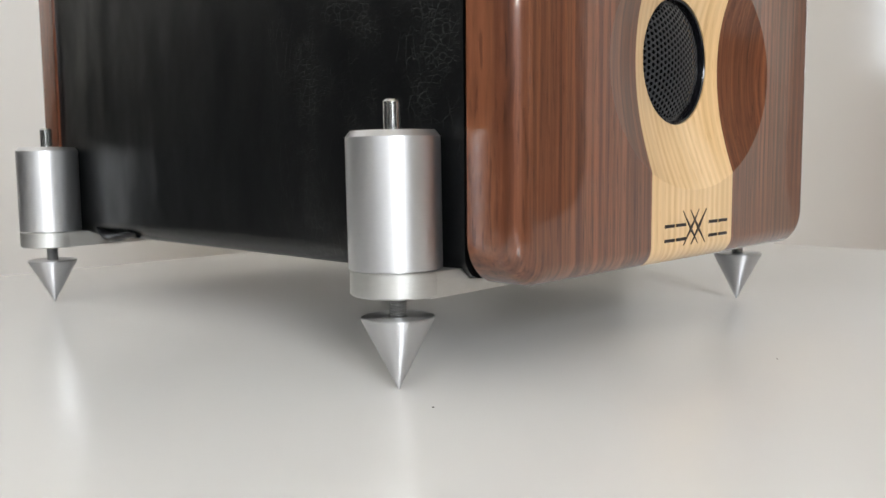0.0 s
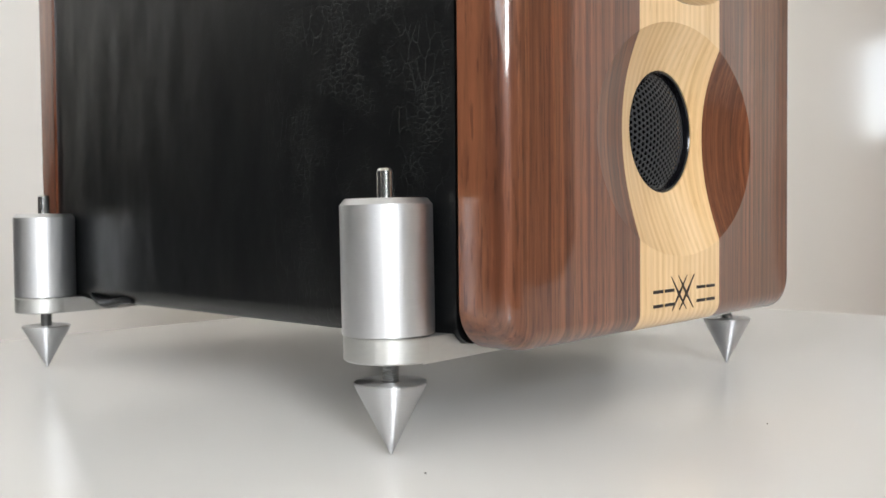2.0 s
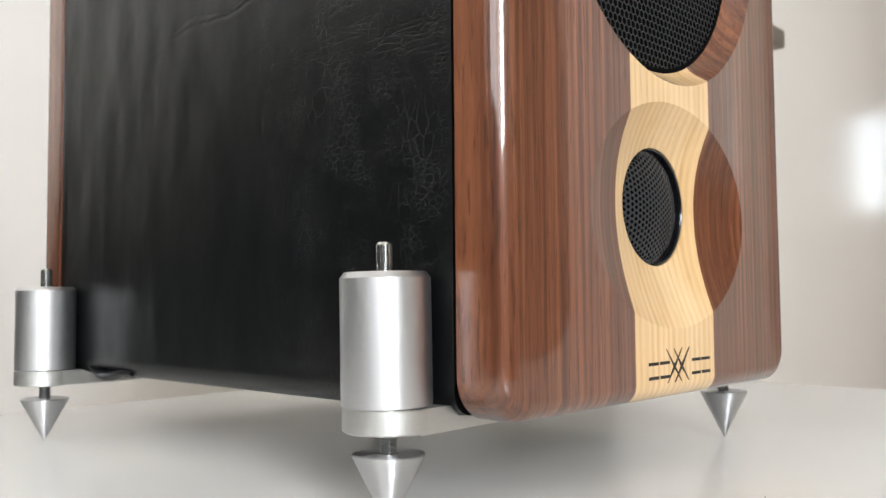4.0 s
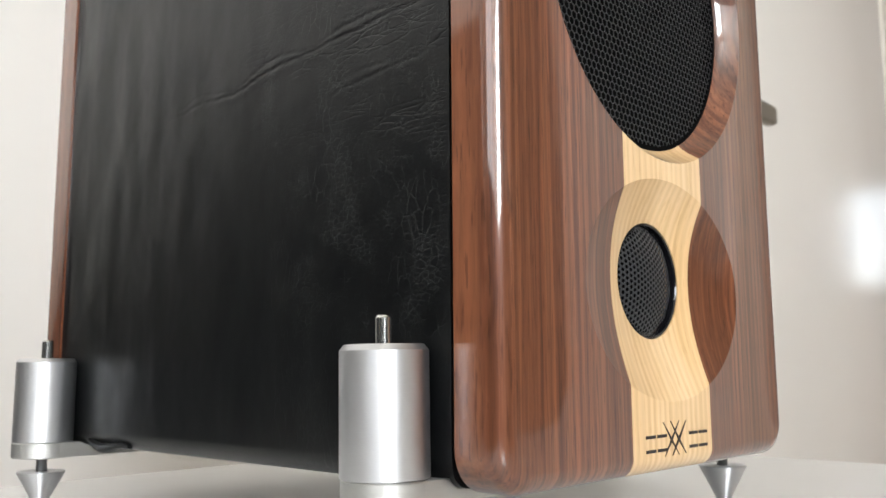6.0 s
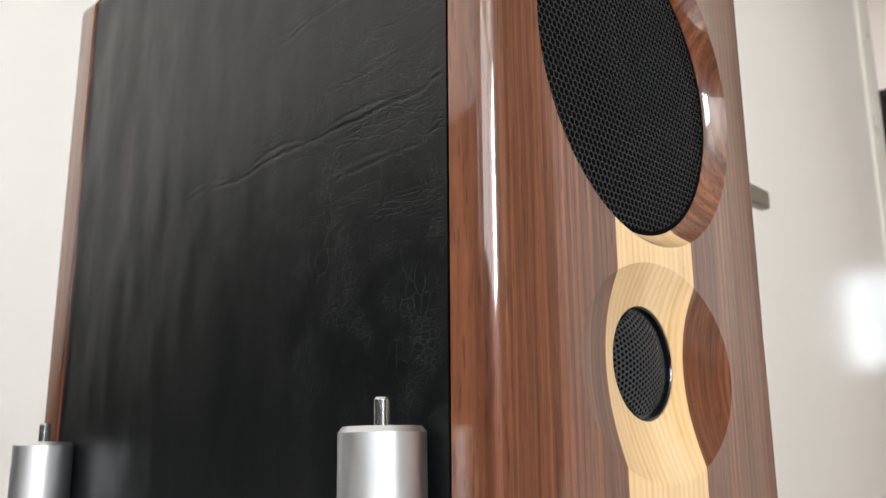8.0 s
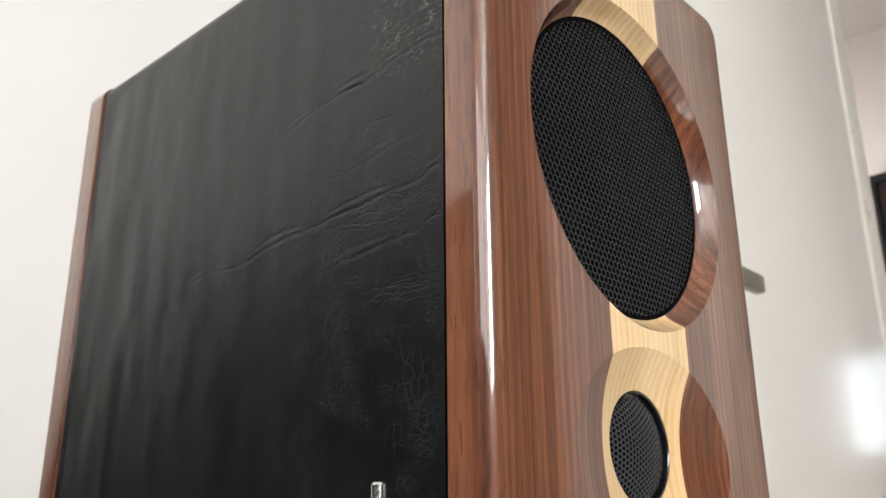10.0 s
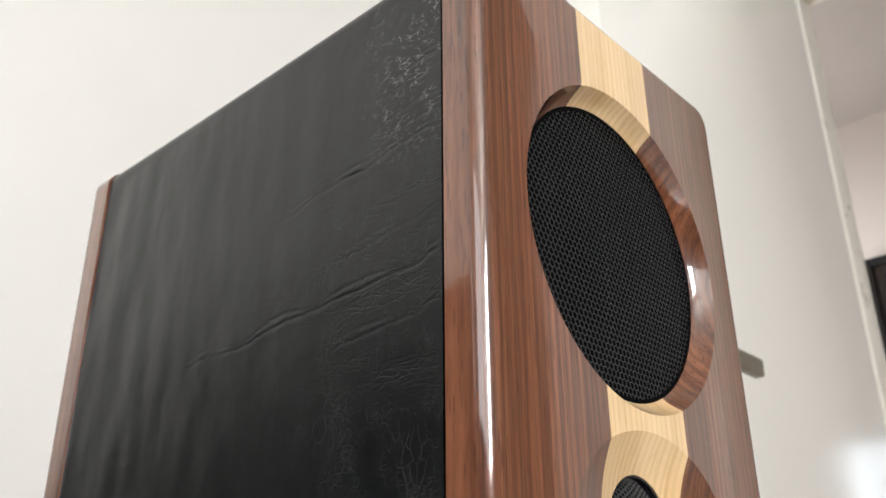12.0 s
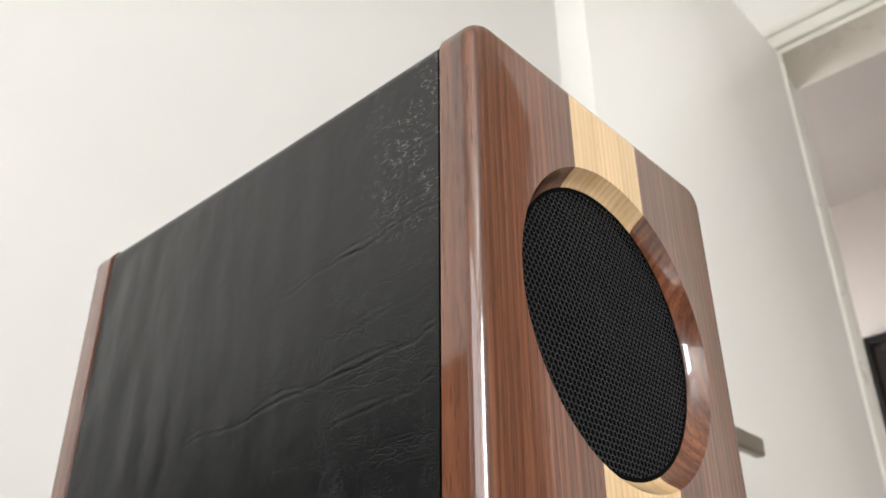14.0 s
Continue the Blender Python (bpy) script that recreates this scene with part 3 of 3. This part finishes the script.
def cabinet_mesh():
    bm = bmesh.new()
    # outline of a cross section, dense on the camera's side
    r = 0.10
    sec = []
    nz = 460
    for k in range(nz + 1):
        sec.append((LX, LZ0 + r + (LZ1 - LZ0 - 2 * r) * k / nz))
    for k in range(1, 9):
        a = radians(90 * k / 8)
        sec.append((LX + r - r * math.cos(a), LZ1 - r + r * math.sin(a)))
    sec += [(W * 0.3, LZ1), (W * 0.7, LZ1)]
    for k in range(0, 9):
        a = radians(90 * k / 8)
        sec.append((W - LX - r + r * math.sin(a), LZ1 - r + r * math.cos(a)))
    for k in range(0, 9):
        a = radians(90 * k / 8)
        sec.append((W - LX - r + r * math.cos(a), LZ0 + r - r * math.sin(a)))
    sec += [(W * 0.7, LZ0), (W * 0.3, LZ0)]
    for k in range(0, 8):
        a = radians(90 * k / 8)
        sec.append((LX + r - r * math.sin(a), LZ0 + r - r * math.cos(a)))
    ny = 260
    rings = []
    for j in range(ny + 1):
        y = LYA + (LYB - LYA) * j / ny
        fade = min(1.0, (y - LYA) / 0.06, (LYB - y) / 0.06)
        rise = 1 + 0.0085 * (1 - j / ny) ** 2   # the padding thickens towards the front
        ring = []
        for i, (x, z) in enumerate(sec):
            if i <= nz:
                e = min(1.0, (z - LZ0 - r) / 0.1 + 0.25, (LZ1 - r - z) / 0.1 + 0.25)
                x = x - fade * e * leather_height(y, z)
            ring.append(bm.verts.new((x, y, LZ0 + (z - LZ0) * rise)))
        rings.append(ring)
    for a, b in zip(rings, rings[1:]):
        bridge(bm, a, b)
    bm.faces.new(rings[0])
    bm.faces.new(rings[-1])
    return bm


part("cabinet", scaled(cabinet_mesh()), M_LEATHER, spk, "black leather wrapping with folds and fine creases", 50)

# leather tucked under at the rear foot
tuck = bmesh.new()
path = [Vector((0.012 + 0.05 * abs(k / 12 - 0.45), 3.50 - 0.52 * k / 12, 0.470 - 0.034 * math.sin(math.pi * min(1.0, 1.25 * k / 12)) - 0.018 * k / 12)) for k in range(13)]
loops = [[tuck.verts.new(p + Vector((0.040 * math.cos(a), 0, 0.030 * math.sin(a))) * (0.4 + 0.6 * math.sin(math.pi * (k + 0.5) / 13))) for a in (2 * math.pi * i / 10 for i in range(10))] for k, p in enumerate(path)]
for a, b in zip(loops, loops[1:]):
    bridge(tuck, a, b)
tuck.faces.new(loops[0])
tuck.faces.new(loops[-1])
part("leather_tuck", scaled(tuck), M_LEATHER, spk, "fold of black leather tucked under the edge")

# rear board
def board(y0, y1, r, ro, top):
    bm = bmesh.new()

    def loop(inset, y):
        return [bm.verts.new((x, y, z)) for x, z in rounded_outline(inset, W - inset, BZ0 + inset, top - inset, max(r - inset, 0.03))]
    rings = [loop(0.0, y0)]
    for k in range(8):
        a = radians(90 * k / 7)
        rings.append(loop(ro * (1 - math.cos(a)), y1 - ro + ro * math.sin(a)))
    for a, b in zip(rings, rings[1:]):
        bridge(bm, a, b)
    bm.faces.new(rings[0])
    bm.faces.new(rings[-1])
    return bm


part("rear_board", scaled(board(3.96, 4.21, 0.14, 0.06, 4.425)), M_DARK, spk, "dark brown lacquered wood")


# drivers
def hex_grid(radius, pitch):
    out = []
    nx = int(radius / (pitch * 0.866)) + 2
    for i in range(-nx, nx + 1):
        for j in range(-nx, nx + 1):
            x, z = i * pitch * 0.866, (j + 0.5 * (i % 2)) * pitch
            if math.hypot(x, z) < radius - pitch * 0.15:
                out.append((x, z))
    return out


def grille_mesh(cx, cz, radius, pitch, hole, sides, thick, front, upright=False):
    """A punched sheet: every opening is a real hole. front(r) is the sheet's depth; upright sets the cells on a point."""
    bm = bmesh.new()
    grid = {}

    def vert(x, z, back=0.0):
        key = (round(x, 4), round(z, 4), back)
        if key not in grid:
            if upright:
                x, z = z, x
            grid[key] = bm.verts.new((cx + x, front(math.hypot(x, z)) + back, cz + z))
        return grid[key]

    big = pitch / math.sqrt(3)
    for x, z in hex_grid(radius, pitch):
        if sides == 6:
            o = [(x + big * math.cos(radians(60 * k)), z + big * math.sin(radians(60 * k))) for k in range(6)]
        else:
            o = []
            for k in range(6):
                a, b = radians(60 * k), radians(60 * k + 60)
                p = (x + big * math.cos(a), z + big * math.sin(a))
                q = (x + big * math.cos(b), z + big * math.sin(b))
                o += [p, ((p[0] + q[0]) / 2, (p[1] + q[1]) / 2)]
        n = len(o)
        rad = hole * pitch / 2 / (math.cos(radians(30)) if sides == 6 else 1)
        inn = [(x + rad * math.cos(2 * math.pi * k / n), z + rad * math.sin(2 * math.pi * k / n)) for k in range(n)]
        ov, iv, bv = [vert(*p) for p in o], [vert(*p) for p in inn], [vert(*p, thick) for p in inn]
        for k in range(n):
            j = (k + 1) % n
            bm.faces.new((ov[k], ov[j], iv[j], iv[k]))
            bm.faces.new((iv[k], iv[j], bv[j], bv[k]))
    return bm


def turned(profile, cx, cz, n=96):
    """A body turned about the driver's axis from (radius, depth) pairs."""
    bm = lathe([(r, y) for r, y in profile], (0, 0), n)
    for v in bm.verts:
        x, y, z = v.co
        v.co = (cx + x, z, cz + y)
    return bm


wg = grille_mesh(CX, WOOF[1], 0.908, 0.0405, 0.915, 6, 0.004, lambda r: 0.120 - 0.015 * (1 - (r / 0.9) ** 2), True)
woofer_grille = part("woofer_grille", scaled(wg), M_GRILLE, spk, "black hexagonal mesh grille", 20)
part("rim", scaled(turned([(0.915, 0.1190), (0.880, 0.1190), (0.880, 0.130)], CX, WOOF[1])), M_CONE, woofer_grille)
part("driver_frame", scaled(turned([(0.8845, 0.124), (0.8835, 0.19), (0.80, 0.19)], CX, WOOF[1])), M_CONE, spk)
part("woofer_cone", scaled(turned([(0.882, 0.178), (0.84, 0.165), (0.78, 0.175), (0.74, 0.185), (0.30, 0.243), (0.26, 0.235), (0.15, 0.225), (0, 0.22)], CX, WOOF[1])), M_CONE, spk, "black driver cone behind the mesh")
tg = grille_mesh(CX - 0.008, TWC, 0.270, 0.0285, 0.77, 12, 0.004, lambda r: 0.140 - 0.060 * (1 - (r / 0.27) ** 2))
tweeter_grille = part("tweeter_grille", scaled(tg), M_GRILLE, spk, "black perforated dome grille", 20)
part("ring", scaled(turned([(0.299, 0.17), (0.299, 0.120), (0.294, 0.116), (0.288, 0.122), (0.284, 0.150), (0.262, 0.153)], CX, TWC)), M_RING, tweeter_grille, "gloss black trim ring")
part("tweeter_dome", scaled(turned([(0.298, 0.185), (0.20, 0.175), (0.17, 0.165), (0.10, 0.135), (0, 0.125)], CX, TWC)), M_CONE, spk, "black dome behind the mesh")


# printed mark: plain bars and crossed strokes
def poly(pts, y0, y1):
    bm = bmesh.new()
    a, b = [bm.verts.new((x, y0, z)) for x, z in pts], [bm.verts.new((x, y1, z)) for x, z in pts]
    bm.faces.new(a)
    bm.faces.new(b)
    bridge(bm, a, b)
    return bm


for x0 in (1.066, 1.172, 1.488, 1.592):
    for z0, z1 in ((0.511, 0.526), (0.578, 0.593)):
        part("printed_bar", scaled(poly([(x0, z0), (x0 + 0.088, z0), (x0 + 0.088, z1), (x0, z1)], -0.0035, 0.0005)), M_INK, inlay)
for k in range(2):
    for sgn in (-1, 1):
        c = 1.345 + 0.036 * (2 * k - 1)
        pts = [(c - sgn * 0.070, 0.487), (c + sgn * 0.007, 0.560), (c + sgn * 0.078, 0.652), (c - sgn * 0.006, 0.566)]
        part("printed_stroke", scaled(poly(pts, -0.0035 - 0.0004 * (k * 2 + (sgn > 0)), 0.0005)), M_INK, inlay)


# outrigger feet
def foot(cx, cy, side, dz, lean):
    """One foot: arm, pillar, pin, bolt and spike; side is -1 for the leather side nearest the table's edge; lean tips the pillar."""
    c = (cx * U, cy * U)
    r = 0.187
    g = -0.014
    arm = bmesh.new()
    add(arm, lathe([(0, 0.354 + dz), (r - 0.008, 0.354 + dz), (r, 0.361 + dz), (r, 0.449 + dz), (r - 0.006, 0.455 + dz), (0, 0.455 + dz)], (cx, cy), 72))
    # tongue under the cabinet
    x0, x1 = cx, cx - side * 0.95
    tongue = bmesh.new()
    lo, hi = [], []
    for x, h, top in ((x0, r * 0.985, 0.453 + dz), (x0 - side * 0.17, r * 0.955, 0.452 + dz), (x0 - side * 0.235, r * 0.94, 0.424), (x1 + side * 0.1, 0.150, 0.424), (x1, 0.110, 0.424)):
        lo.append((x, cy - h, top))
        hi.append((x, cy + h, top))
    ring = lo + hi[::-1]
    a = [tongue.verts.new((x, y, 0.358 + dz * 0.6)) for x, y, top in ring]
    b = [tongue.verts.new((x, y, top)) for x, y, top in ring]
    tongue.faces.new(a)
    tongue.faces.new(b)
    bridge(tongue, a, b)
    add(arm, tongue)
    ob = part("outrigger_arm", scaled(arm), M_ALU_RAW, spk, "sawn aluminium arm under the cabinet")
    s = lambda prof: [(p * U, q * U) for p, q in prof]

    def turn_part(name, prof, mat, label):
        bm = lathe(s(prof), (0, 0), 96)
        o = part(name, bm, mat, ob, label, 30)
        o.location = (c[0], c[1], 0)
        return o

    pillar = turn_part("pillar", [(0, 0.458 + dz), (r - 0.004, 0.458 + dz), (r, 0.462 + dz), (r, 0.972 + dz), (r - 0.020, 0.997 + dz), (0.045, 0.998 + dz), (0, 0.998 + dz)], M_ALU, "turned aluminium pillar")
    pin = turn_part("pin", [(0.036, 0.9982 + dz), (0.036, 1.108 + dz), (0.030, 1.118 + dz), (0, 1.118 + dz)], M_STEEL, "polished steel pin")
    for o in (pillar, pin):
        o.rotation_euler = (radians(-lean), radians(-lean), 0)
    zt = 0.264 + dz
    thread = [(0, zt), (0.034, zt)]
    for k in range(8):
        z = zt + 0.002 + 0.0105 * k
        thread += [(0.036, z + 0.003), (0.032, z + 0.008)]
    thread += [(0.034, zt + 0.089), (0, zt + 0.089)]
    turn_part("bolt", thread, M_BOLT, "dark steel threaded bolt")
    turn_part("spike", [(0, g), (0.004, g + 0.001), (0.0085, g + 0.012), (0.148, zt - 0.010), (0.149, zt - 0.004), (0.145, zt), (0.038, zt)], M_SPIKE, "turned aluminium cone")


for fy in (0.488, 3.787):
    dz = 0.02 if fy < 2 else 0.0
    foot(-0.152, fy, -1, dz, 0.42 if fy < 2 else 0.0)
    foot(2.848, fy, 1, dz, 0.0)

# specks on the tabletop
for sx, sy, sr in ((-0.252, 0.197, 0.0045), (1.35, -0.42, 0.0035)):
    bm = bmesh.new()
    bmesh.ops.create_icosphere(bm, subdivisions=2, radius=sr * U)
    for v in bm.verts:
        v.co *= 1 + 0.35 * noise.noise(v.co * 4000)
        v.co.z *= 0.6
    o = finish("crumb", bm, M_CRUMB)
    o.location = (sx * U, sy * U, TZ + sr * U * 0.5)
    tagged(o, "tiny dark crumb lying on the white tabletop", "crumb", group="crumbs on the table")
